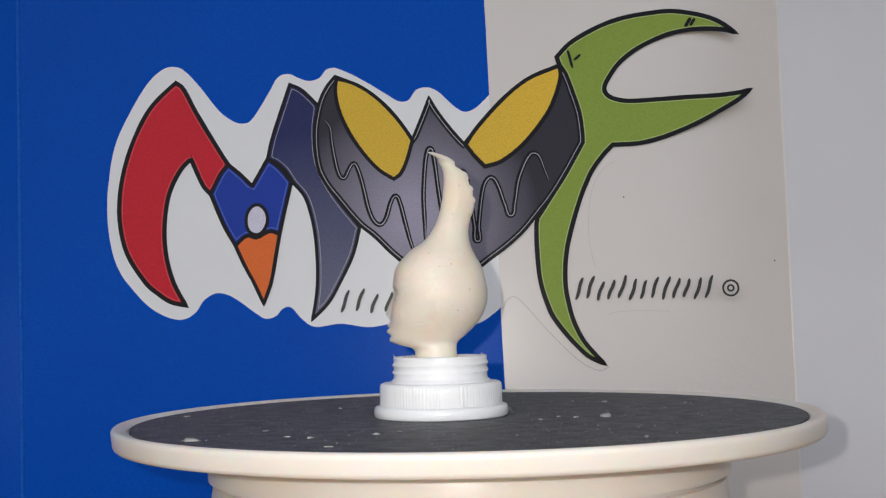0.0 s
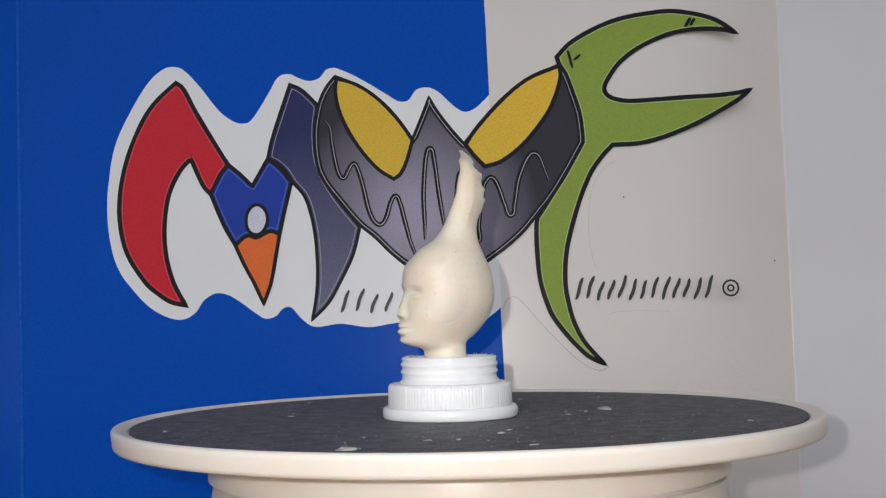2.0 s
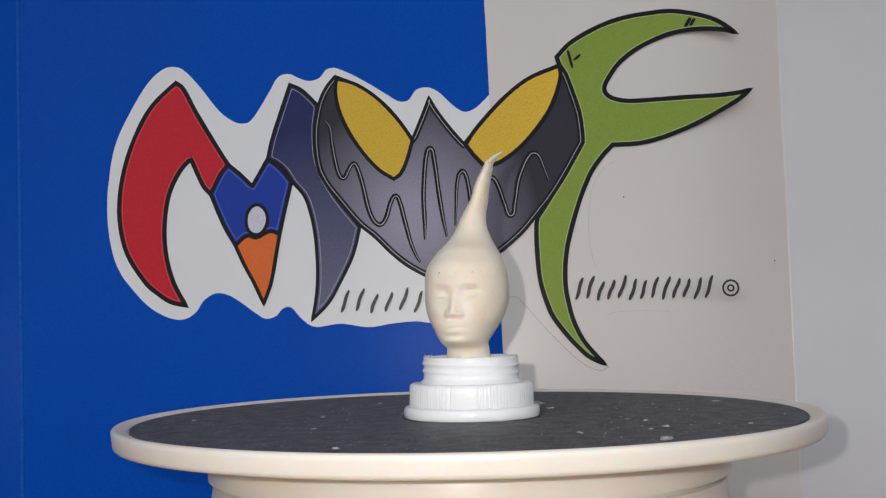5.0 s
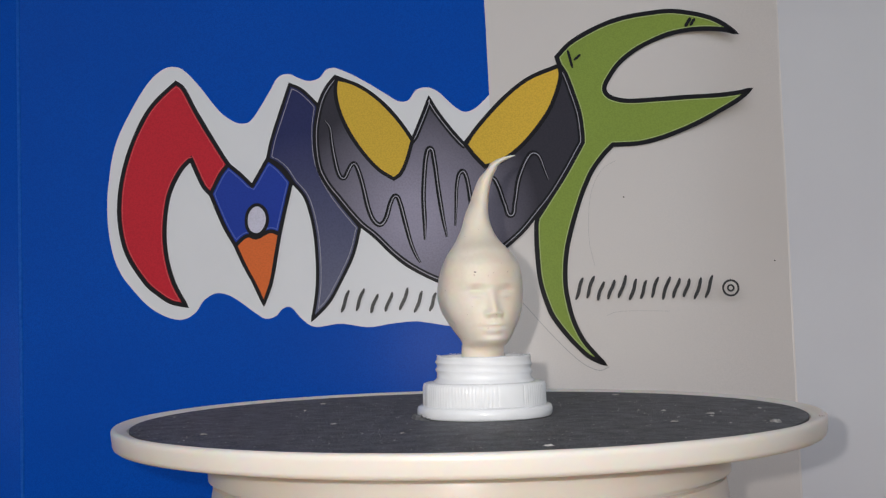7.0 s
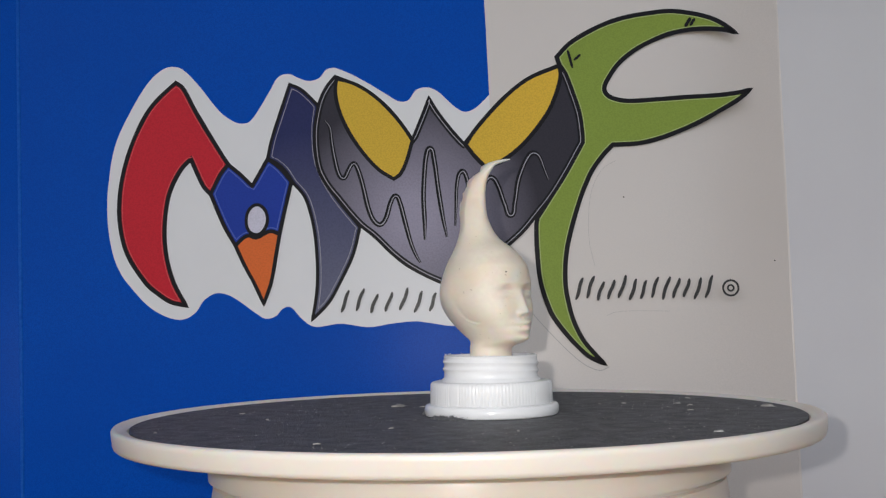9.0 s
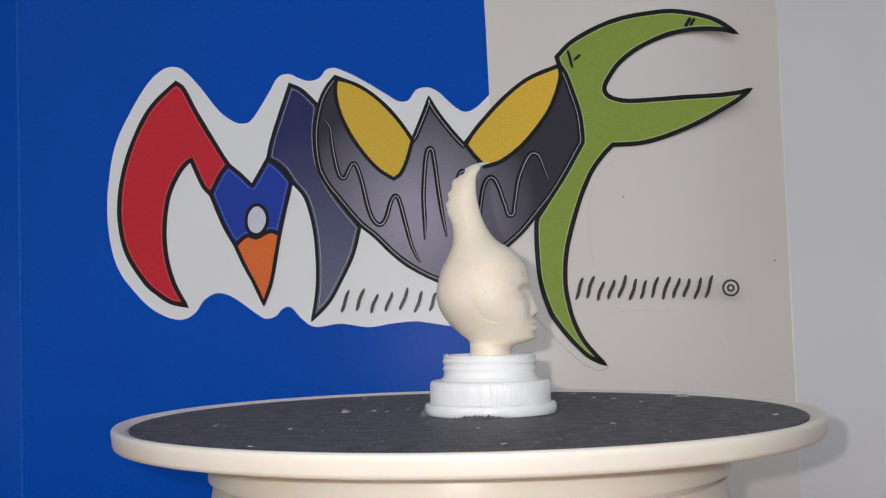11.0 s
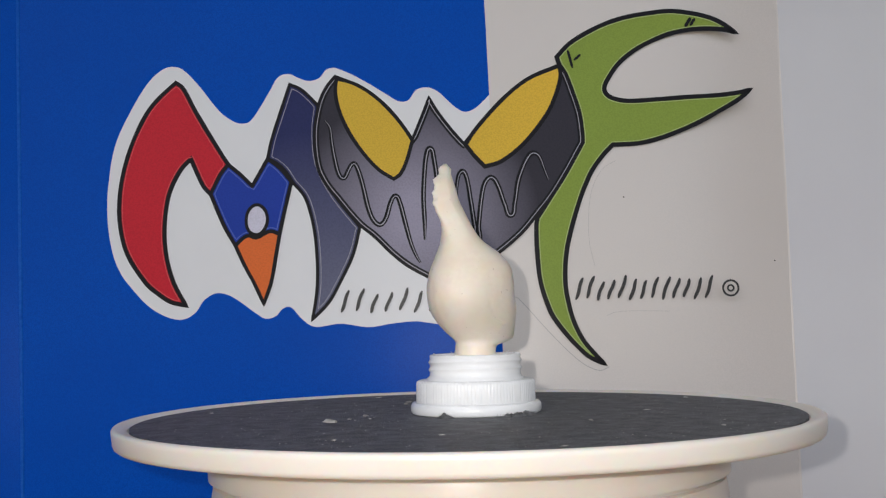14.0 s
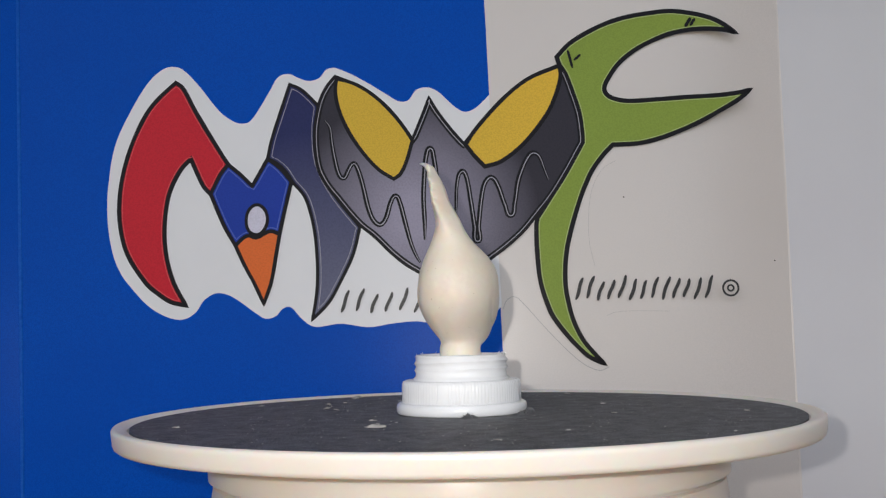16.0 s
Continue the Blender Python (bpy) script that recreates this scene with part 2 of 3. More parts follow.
def display_board():
    b = thing("display_board", "folding card display board, blue and white, standing behind the turntable", "display board", BOARD)
    lx0, lx1 = -0.1968, -0.2040     # left fold, foot and head
    rx0, rx1 = 0.1493, 0.1475       # right fold
    bm = bmesh.new()
    sheets = []
    for back in (0.0, -0.004):
        rows = []
        for i in range(41):
            y = BOARD_H * i / 40
            lo, hi = lx0 + (lx1 - lx0) * y / BOARD_H, rx0 + (rx1 - rx0) * y / BOARD_H
            row = []
            for k in range(61):
                x = lo + (hi - lo) * k / 60
                row.append(bm.verts.new((x, y, back - bow(x, hi) + 0.00012 * noise.noise((x * 25, y * 12, 4.0)) * min(1.0, max(0.0, x - 0.03) * 20))))
            rows.append(row)
        for r, s in zip(rows, rows[1:]):
            for k in range(60):
                bm.faces.new((r[k], r[k + 1], s[k + 1], s[k]))
        sheets.append(rows)
    f, k = sheets
    for a, c in ((f[0], k[0]), (f[-1], k[-1]), ([r[0] for r in f], [r[0] for r in k]), ([r[-1] for r in f], [r[-1] for r in k])):
        for i in range(len(a) - 1):
            bm.faces.new((a[i], a[i + 1], c[i + 1], c[i]))
    part("white_panel", bm, M_WHITE_CARD, b, "white card panel", smooth=40)
    bm = bmesh.new()
    ys = [BOARD_H * i / 60 for i in range(61)]
    rows = []
    for y in ys:
        edge = 0.0190 - 0.0265 * y + 0.0002 * noise.noise((y * 40, 1, 0))
        lo = lx0 + (lx1 - lx0) * y / BOARD_H + 0.0002
        rows.append([bm.verts.new((lo + (edge - lo) * k / 24, y, 0.0002 + 0.00008 * noise.noise((k * 0.35, y * 14, 2)))) for k in range(25)])
    for r, s in zip(rows, rows[1:]):
        for k in range(24):
            bm.faces.new((r[k], r[k + 1], s[k + 1], s[k]))
    part("blue_sheet", bm, M_BLUE, b, "matt royal blue card sheet glued on", smooth=60)
    bm = panel((lx0 - 0.075, 0.022), (lx1 - 0.075, 0.022), (lx0, 0.0005), (lx1, 0.0005), 0.004)
    part("blue_wing", bm, M_BLUE, b, "blue side wing folded forward")
    bm = panel((rx0, -0.0120), (rx1, -0.0120), (rx0 + 0.135, 0.039), (rx1 + 0.135, 0.039), 0.004)
    part("pale_wing", bm, M_CARD_COOL_LIT, b, "white side wing folded forward, cool light put into its colour")
    # rounded creases along the folds; the blue one has its highlight in the colour
    for x0, x1, mat, size, deep in ((lx0, lx1, M_FOLD_BLUE, 0.0012, -0.0004), (rx0, rx1, M_WHITE_CARD, 0.0013, -0.0131)):
        bm = bmesh.new()
        lathe(bm, [(size, BOARD_H * i / 60) for i in range(61)], 16, lambda r, z, a: r * (1 + 0.12 * noise.noise((z * 60, a, 6.0))))
        bmesh.ops.transform(bm, verts=bm.verts, matrix=Matrix(((1, 0, (x1 - x0) / BOARD_H, x0), (0, 0, 1, 0), (0, 1, 0, deep), (0, 0, 0, 1))))
        part("crease", bm, mat, b, smooth=60)
    for x, y in ((0.1415, 0.111), (0.073, 0.1405)):
        bm = bmesh.new()
        bmesh.ops.create_icosphere(bm, subdivisions=1, radius=0.0004, matrix=Matrix.Translation((x, y, 0.0002 - bow(x, 0.149))))
        part("speck", bm, M_DOT, b, "tiny dark speck")


display_board()

# ---- sticker: outlines in millimetres on the board ----
BACKING = [(-158.5, 154.5), (-159.3, 146), (-159, 133.2), (-156.7, 119.9), (-152.9, 110.9), (-148.3, 104.7), (-141.5, 97.2), (-134.6, 92.5), (-128.1, 90.3), (-123.8, 90.7), (-119.4, 93.6), (-116.1, 98.4), (-111.8, 101.3), (-108.5, 101.7), (-104.2, 100.4), (-98.4, 96.7), (-92.6, 92.3), (-88.3, 89.8), (-83.8, 90.8), (-80.7, 94), (-78.2, 94.9), (-76.2, 94.1), (-73.2, 90.5), (-68.9, 86.7), (-64.9, 85.6), (-54.8, 86.8), (-42.2, 85), (-32.1, 86.3), (-22, 87.1), (-16, 86.4), (-5.5, 84.7), (6.1, 85.4), (14.5, 90.5), (17.1, 93, 1), (14.5, 167.6), (14, 188.5, 1), (8, 182.9), (3.9, 181), (0.9, 181.6), (-2.9, 184.5), (-9.6, 190.9), (-14, 192.6), (-18.8, 191.7), (-22.8, 186.9), (-26.6, 186.5), (-30.2, 188.4), (-38.5, 193.9), (-47.9, 199.4), (-53.8, 202.1), (-56.3, 202.8), (-59.7, 201.9), (-62.8, 198.3), (-67.4, 197), (-71.8, 198.3), (-76.9, 200.5), (-81.5, 199.1), (-84.7, 194), (-89.9, 185.3), (-94.6, 179.1), (-98.4, 178.2), (-102, 179.3), (-107.1, 182.9), (-110.4, 186.6), (-118.1, 196.7), (-125, 203.8), (-129.6, 205.2), (-133.5, 204.3), (-138.7, 200.4), (-143.9, 193.5), (-150.8, 181.2), (-154.9, 172.2), (-157.2, 163.7)]
RED = [(-128.1, 197.7, 1), (-135.9, 190.7), (-141.3, 184), (-147.5, 171.5), (-151.6, 158.7), (-153.7, 145.9), (-153.5, 133.1), (-150.3, 120.2), (-142.2, 107.3), (-136.6, 102.1), (-130.6, 98.2), (-124, 96.5, 1), (-129.5, 107), (-132.8, 119.8), (-133.4, 132.6), (-131.7, 145.3), (-128.8, 153), (-125.2, 158.8), (-121.4, 162.6, 1), (-115.8, 150.1), (-112.5, 146.4, 1), (-110.2, 151), (-107.8, 155.5), (-104.5, 159.6, 1), (-107.3, 164), (-111.3, 170.6), (-118.9, 183.7), (-125, 195.3)]
DIAMOND = [(-104.5, 159.6, 1), (-99.1, 155), (-93.7, 149.5, 1), (-86.6, 161.7, 1), (-81.5, 157.7), (-76, 151.1, 1), (-77.8, 144), (-80.8, 131.3), (-81.6, 127.5, 1), (-85.9, 128.9), (-92, 126.2), (-96.3, 127.1), (-101.5, 122.9, 1), (-106.5, 131.9), (-112.5, 146.4, 1), (-110.2, 151), (-107.8, 155.5)]
ORANGE = [(-101.5, 122.9, 1), (-96.3, 127.1), (-92, 126.2), (-85.9, 128.9), (-81.6, 127.5, 1), (-83.2, 118.6), (-85.6, 106), (-89, 96.5, 1), (-93.2, 105.7), (-97.5, 113.9)]
LEG = [(-76.3, 195.6, 1), (-71.8, 193.6), (-67.3, 189.6), (-63.5, 185.4, 1), (-64.9, 174.5), (-63.6, 159), (-56.9, 145), (-45.5, 129.9, 1), (-48.7, 117.8), (-54.8, 105.2), (-59.9, 96.5), (-67.4, 88.9, 1), (-65.8, 97.2), (-64.9, 105.5), (-65, 118.2), (-66.3, 130.9), (-69.9, 143.8), (-75.2, 150.6, 1), (-78.7, 156.1), (-82.2, 159.5), (-86.6, 161.9, 1), (-84.9, 169.9), (-80.7, 182.7)]
MASK = [(-55.6, 198.7, 1), (-59.3, 194.3), (-62.2, 188.7), (-64.3, 181), (-65.4, 171.2), (-64.1, 157.8), (-60.7, 150), (-55.4, 142.9), (-46, 131.4), (-39, 125.4), (-30.8, 117.1), (-22.6, 110.8), (-9.8, 104.2), (-4, 103.5), (4.1, 107.9), (12.4, 114), (20.1, 119.6), (27.6, 126.1), (34.6, 134.3), (40.7, 141.8), (47.3, 151.8), (55.4, 165.7, 1), (55.3, 170.6), (54.3, 179.1), (51.5, 188.8), (48.5, 197.4), (46.1, 201.4, 1), (33.1, 196), (24.6, 190.3), (15.7, 182), (6.5, 171.6), (2, 166.3, 1), (-3.9, 173.4), (-10.1, 182.1), (-13.3, 187.7, 1), (-17.1, 178.2), (-21.1, 169, 1), (-26.1, 176.3), (-33, 184.6), (-39.8, 190.7), (-47.4, 195.3)]
EYE_A = [(-55.1, 197.6, 1), (-47.4, 195.3), (-39.8, 190.7), (-33, 184.6), (-26.1, 176.3), (-21.1, 168.5, 1), (-24.1, 158.8), (-27, 153.2), (-29.9, 151.2, 1), (-36.1, 155.2), (-43.1, 162.9), (-49.6, 172.8), (-53.8, 182.5), (-55.5, 190.6)]
EYE_B = [(45.8, 200.9, 1), (33.1, 196), (24.6, 190.3), (15.7, 182), (6.5, 171.6), (2.8, 165.8, 1), (7, 160.3), (11.2, 155.8, 1), (18.1, 157.7), (26.9, 163.9), (34.7, 172.2), (40.8, 180.8), (44.7, 189.7), (46.4, 196.7)]
CLAW = [(44.9, 205, 1), (50.7, 210.9), (60.1, 216.5), (69.2, 220.4), (78.2, 222.8), (87.5, 224.1), (96.4, 224.8), (105.3, 223.7), (113.9, 221.5), (120.2, 218.4), (126, 214, 1), (120.3, 215.6), (112.4, 216.2), (105, 215.9), (95.9, 214.2), (88.5, 211.4), (80.2, 207.2), (72.7, 201.2), (68.2, 195.1), (66, 190.5), (66.8, 187.4), (70.3, 185.2), (76.6, 184), (87.5, 184.3), (103.8, 185.1), (117.4, 185.6), (126.4, 186.6), (131.3, 187.7, 1), (126.3, 183.6), (117.1, 178.3), (107.9, 173.5), (98.6, 169.6), (89.5, 166.5), (80.4, 164.6), (68.8, 164.2, 1), (64.3, 159.6), (59.2, 152.8), (55.7, 145.7), (53.5, 140.2), (49.5, 128.1), (46.5, 115.5), (45.7, 102.8), (47, 92.8), (49, 85.2), (52.5, 77.6), (57, 71.7), (61.9, 66.3, 1), (55.4, 69.5), (50.6, 73.9), (46.5, 78.5), (41.3, 85.4), (38.4, 90.7), (34.7, 103.1), (33.6, 115.8), (33.5, 128.5), (34.1, 132, 1), (40.7, 141.8), (47.3, 151.8), (55.4, 165.7, 1), (55.3, 170.6), (54.3, 179.1), (51.5, 188.8), (48.5, 197.4), (46.1, 201.4)]
WAVE_A = [(-60.3, 178.5), (-58.3, 175.1), (-57.4, 167.4), (-55.7, 158), (-54.1, 153.1), (-52.2, 152.2), (-50.1, 155.9), (-47.9, 158.6), (-46.1, 156.3), (-43.9, 148.8), (-41.5, 138), (-39.1, 132.4), (-36.3, 130.7), (-33.8, 133.4), (-31.3, 141), (-29.2, 143.5), (-27.5, 140.9), (-25.2, 131.7), (-22.8, 122.2), (-20.4, 116.1), (-18.7, 113.2)]
WAVE_B = [(-16.5, 123.3), (-16.4, 131.5), (-16.7, 142.2), (-16.1, 152.9), (-15, 161.6), (-13.3, 164.7), (-11.8, 161), (-10, 146.1), (-8.3, 133.8), (-6.6, 124.4)]
WAVE_C = [(-2.7, 129.3), (-2.2, 138.3), (-1.4, 149.2), (0.7, 153.9), (2.7, 151.4), (4.4, 140.6), (5.9, 129.1), (7, 122.2), (7.7, 129.1), (9.3, 141.8), (11, 148.4), (13.8, 150.8), (16.5, 147.7), (19.6, 138.5), (22.2, 133.3), (24.1, 138.9), (25.9, 148.8), (28.4, 155.6), (30.8, 159.9), (32.9, 161.4), (35.4, 160.1), (37.5, 154.6), (39.4, 149.2)]
FILM = [(17.5, 91.5), (19.5, 95.5), (23, 97), (27.5, 93), (33.5, 86), (42, 76.5), (52, 67), (59.5, 63.5), (64, 65)]
OVAL = [(-91.5, 141), (-88, 138.5), (-87, 133.5), (-89, 129), (-92, 127.5), (-95.5, 129.5), (-96.5, 134.5), (-95, 139)]
FILM_B = [(59, 110), (57, 120.5), (57, 133), (59, 144.5), (64, 153.5), (70, 157)]
FILM_C = [(63.5, 87.5), (67, 89), (75, 89.5), (91.5, 89)]


def logo_sticker():
    s = thing("logo_sticker", "cut-out sticker with jagged multicoloured emblem, stuck on the board", "sticker", BOARD)
    part("backing", fill(spline(BACKING), 0.0001, 0.0004), M_FILM, s, "white sticker film cut around the emblem")
    z = 0.00045
    shapes = (("red_hook", RED, M_RED, "glossy red printed hook shape", 2.0), ("dark_leg", LEG, M_NAVY, "navy to grey printed blade shape", 1.5),
              ("claw", CLAW, M_GREEN, "green printed claw shape", 2.05), ("slate_shield", MASK, M_MASK, "slate grey printed shield shape", 1.5),
              ("blue_diamond", DIAMOND, M_ROYAL, "royal blue printed diamond", 1.8), ("orange_tip", ORANGE, M_ORANGE, "orange printed wedge", 1.7),
              ("yellow_lens", EYE_A, M_YELLOW, "mustard yellow printed leaf shape", 1.7), ("yellow_lens", EYE_B, M_YELLOW, "mustard yellow printed leaf shape", 1.9))
    for i, (name, pts, mat, lab, w) in enumerate(shapes):
        line = spline(pts)
        ob = part(name, fill(line, 0.0001, z), mat, s, lab)
        part("outline", ribbon(line, w / 1000, z + 0.00003), M_INK, ob, "black printed outline")
        light = {"claw": (M_GREEN_GLINT, 0.00035, 0.0013), "slate_shield": (M_GLINT, 0.00034, 0.0009), "dark_leg": (M_GLINT, 0.00028, 0.0016), "blue_diamond": (M_BLUE_GLINT, 0.00035, 0.0016),
                 "red_hook": (M_RED_GLINT, 0.00032, 0.0014)}.get(name)
        if light:
            n = len(line)
            area = sum(line[k - 1].x * line[k].y - line[k].x * line[k - 1].y for k in range(n))
            inner = []
            for k, p in enumerate(line):
                t = line[(k + 1) % n] - line[k - 1]
                inner.append(p + Vector((-t.y, t.x)).normalized() * math.copysign(light[2], area))
            if name != "slate_shield":
                inner = [q for q in inner if min((q - p).length for p in line) > 0.93 * light[2]]
            part("relief_line", ribbon(inner, light[1], z + 0.00005), light[0], ob, "thin pale relief line")
            if name == "slate_shield":
                inner = [p + (q - p).normalized() * 0.0016 for p, q in zip(line, inner)]
                part("outline", ribbon(inner, 0.0009, z + 0.00002), M_INK, ob, "black printed outline")
        z += 0.00006
    z += 0.00005
    oval = spline(OVAL)
    ob = part("oval", fill(oval, 0.0001, z), M_LILAC, s, "pale lilac oval")
    part("outline", ribbon(oval, 0.0015, z + 0.00003), M_INK, ob, "black printed outline")
    for pts in (WAVE_A, WAVE_B, WAVE_C):
        line = spline(pts, False, 8)
        ob = part("wave_line", ribbon(line, 0.0022, z, False, True), M_INK, s, "dark wavy relief line")
        part("glint_line", ribbon([p + Vector((0.0002, -0.0001)) for p in line], 0.00042, z + 0.00005, False, True), M_GLINT, ob, "thin grey relief line")
    part("film_edge", ribbon(spline(FILM, False), 0.00034, 0.0003, False), M_EDGE, s, "faint edge of the clear film")

    for pts in (FILM_B, FILM_C):
        part("film_edge", ribbon(spline(pts, False), 0.00014, 0.0003, False), M_EDGE, s, "faint edge of the clear film")

    # the script, as plain slanted bars of its height
    def bars(x0, x1, count, y0, y1, rise, lean):
        for k in range(count):
            u = k / (count - 1)
            foot = Vector((x0 + (x1 - x0) * u, y0 + rise * u + 0.0006 * math.sin(k * 2.1)))
            tall = (y1 - y0) * (0.90 + 0.10 * math.sin(k * 1.7 + 0.6))
            line = [foot + Vector((lean * tall * q / 8 + 0.00025 * math.sin(q * 0.8 + k), tall * q / 8)) for q in range(9)]
            part("bar", ribbon(line, 0.0015, z, False, True), M_TEXT, s, "plain dark slanted bar")

    bars(-0.0545, -0.0085, 8, 0.0918, 0.1020, -0.0004, 0.38)
    bars(0.0500, 0.1075, 13, 0.0950, 0.1052, -0.0006, 0.36)
    for r, w in ((0.0034, 0.0009), (0.0013, 0.0008)):
        ring = [Vector((0.1188 + r * math.cos(a * math.pi / 12), 0.0986 + r * math.sin(a * math.pi / 12))) for a in range(24)]
        part("ring_mark", ribbon(ring, w, z), M_TEXT, s, "small dark ring")
    for ax, ay, bx, by, w in ((0.0519, 0.1997, 0.0499, 0.2080, 0.0013), (0.0526, 0.2032, 0.0557, 0.2058, 0.0012), (0.1033, 0.2173, 0.1060, 0.2214, 0.0016), (0.1056, 0.2177, 0.1078, 0.2210, 0.0013)):
        line = [Vector((ax + (bx - ax) * q / 6, ay + (by - ay) * q / 6)) for q in range(7)]
        part("mark", ribbon(line, w, z, False, True), M_INK, s, "short black mark")


logo_sticker()


# ---- turntable ----
def turntable():
    t = thing("turntable", "ivory plastic display turntable with a black mat, slowly turning", "turntable", pose(0.0004, 0, TABLE_Z))
    h = MAT_Z - TABLE_Z
    bm = bmesh.new()
    lathe(bm, [(0, 0.001), (0.080, 0.0), (0.0825, 0.0015), (0.0822, 0.006), (0.0775, 0.030), (0.0762, h - 0.0205), (0.0758, h - 0.0178), (0.0744, h - 0.0174),
               (0.0744, h - 0.0163), (0.0772, h - 0.0160), (0.0774, h - 0.0080), (0.0768, h - 0.0062), (0.0, h - 0.0060)], 160)
    part("base", bm, M_IVORY, t, "round ivory plastic base with a groove", smooth=35)
    bm = bmesh.new()
    lathe(bm, [(0.0, -0.0056), (0.092, -0.0056), (0.1012, -0.0055), (0.1028, -0.0053), (0.1035, -0.0048), (0.1038, -0.0040), (0.1041, -0.0012), (0.10415, -0.0002), (0.1039, 0.0003), (0.1035, 0.0006), (0.1029, 0.0007),
               (0.1023, 0.0006), (0.1015, 0.0002), (0.1008, -0.0001), (0.0996, -0.0003), (0.0992, -0.0010), (0.0, -0.0012)], 192)
    platter = part("platter", bm, M_IVORY, t, "ivory platter with a rounded rim", smooth=35)
    platter.location = (0, 0, h)
    bm = bmesh.new()
    lathe(bm, [(0.0991, -0.0011), (0.0991, -0.0001), (0.0989, 0.0), (0.06, 0.0), (0.03, 0.0), (0.0, 0.0)], 160)
    part("mat", bm, M_MAT, platter, "worn black rubber mat with dust")
    rnd = random.Random(5)

    def flake(r, deg, lx, ly, lz, name="flake", material=M_DUST, label="pale flake of debris"):
        bm = bmesh.new()
        bmesh.ops.create_icosphere(bm, subdivisions=2, radius=1.0)
        off = rnd.random() * 50
        for v in bm.verts:
            k = 1 + 0.45 * noise.noise(v.co * 1.7 + Vector((off, 0, 0)))
            v.co = Vector((v.co.x * lx * k, v.co.y * ly * k, max(-0.1, v.co.z) * lz * k))
        a = radians(deg)
        bmesh.ops.transform(bm, verts=bm.verts, matrix=Matrix.Translation((r * math.cos(a), r * math.sin(a), 0.0001)) @ Matrix.Rotation(rnd.random() * 6.28, 4, "Z"))
        part(name, bm, material, platter, label, smooth=50)

    # the larger crumbs
    for r, deg, size in ((0.0430, -21.7, 1.9), (0.0925, -139.5, 1.7), (0.0590, -113.6, 0.8), (0.0727, -129.7, 0.7), (0.0718, -123.8, 0.8), (0.036, -30, 0.7),
                         (0.031, -48, 0.8), (0.030, -28, 0.5), (0.044, 98, 0.6), (0.060, 40, 0.6), (0.083, 100, 0.7), (0.090, 170, 0.9), (0.067, 215, 0.7),
                         (0.052, 250, 0.6), (0.086, 300, 0.8), (0.055, 140, 0.6), (0.093, 60, 0.6), (0.075, 20, 0.7), (0.088, 248, 0.7)):
        flake(r, deg, 0.0016 * size, 0.0008 * size, 0.00045 * size)
    bm = bmesh.new()
    for k in range(1500):
        r, a = 0.099 * math.sqrt(rnd.random()), rnd.random() * 2 * math.pi
        sz = 0.00006 + 0.00024 * rnd.random() ** 4
        c = Vector((r * math.cos(a), r * math.sin(a), 0.00002))
        ring = [bm.verts.new(c + Vector((sz * (0.6 + 0.8 * rnd.random()) * math.cos(q), sz * (0.6 + 0.8 * rnd.random()) * math.sin(q), 0))) for q in (0, 1.26, 2.5, 3.8, 5.0)]
        top = bm.verts.new(c + Vector((0, 0, sz * 0.8)))
        for i in range(5):
            bm.faces.new((ring[i], ring[(i + 1) % 5], top))
    tagged(part("dust", bm, M_DUST, platter, "scattered pale dust specks"), kind="stuff")
    # soft dark lint against the foot of the cap
    cx, cy = 0.00778 * math.cos(radians(203.1)), 0.00778 * math.sin(radians(203.1))
    for deg0, spread, high in ((86, 25, 0.0015), (19, 8, 0.0016)):
        bm = bmesh.new()
        rows = []
        for k in range(61):
            u = k / 30 - 1
            a = radians(deg0 + spread * u)
            grow = max(0.0, 1 - u * u) * (0.45 + 1.1 * abs(noise.noise((k * 0.21, deg0, 0.0))) + 0.5 * noise.noise((k * 0.9, deg0, 5.0)))
            row = []
            for j in range(9):
                w = j / 4 - 1
                rr = 0.0208 + 0.0011 * w * (0.6 + grow) + 0.0003 * noise.noise((k * 0.7, j * 0.8, 9.0))
                zz = high * grow * math.sqrt(max(0.0, 1 - w * w)) * (1 + 0.5 * noise.noise((k * 1.3, j * 1.1, 2.0)))
                row.append(bm.verts.new((cx + rr * math.cos(a), cy + rr * math.sin(a), max(0.0, zz) + 0.00003)))
            rows.append(row)
        for r, s in zip(rows, rows[1:]):
            for j in range(8):
                bm.faces.new((r[j], r[j + 1], s[j + 1], s[j]))
        for k in range(int(spread * 9)):
            u = max(-1.0, min(1.0, rnd.gauss(0, 0.45)))
            a = radians(deg0 + spread * u)
            p = Vector((cx + 0.0208 * math.cos(a), cy + 0.0208 * math.sin(a), high * (1 - u * u) * 0.5 * rnd.random()))
            d = Vector((rnd.uniform(-1, 1), rnd.uniform(-1, 1), rnd.uniform(0.0, 1.0))) * 0.0010
            e = Vector((-d.y, d.x, 0)).normalized() * 0.00007
            q = [bm.verts.new(p - e), bm.verts.new(p + e), bm.verts.new(p + d), bm.verts.new(p + d * 0.5 + Vector((0, 0, 0.0001)))]
            for f in ((0, 1, 2), (0, 1, 3), (1, 2, 3), (2, 0, 3)):
                bm.faces.new([q[i] for i in f])
        tagged(part("lint", bm, M_LINT, platter, "dark fluffy lint", smooth=80), kind="stuff")
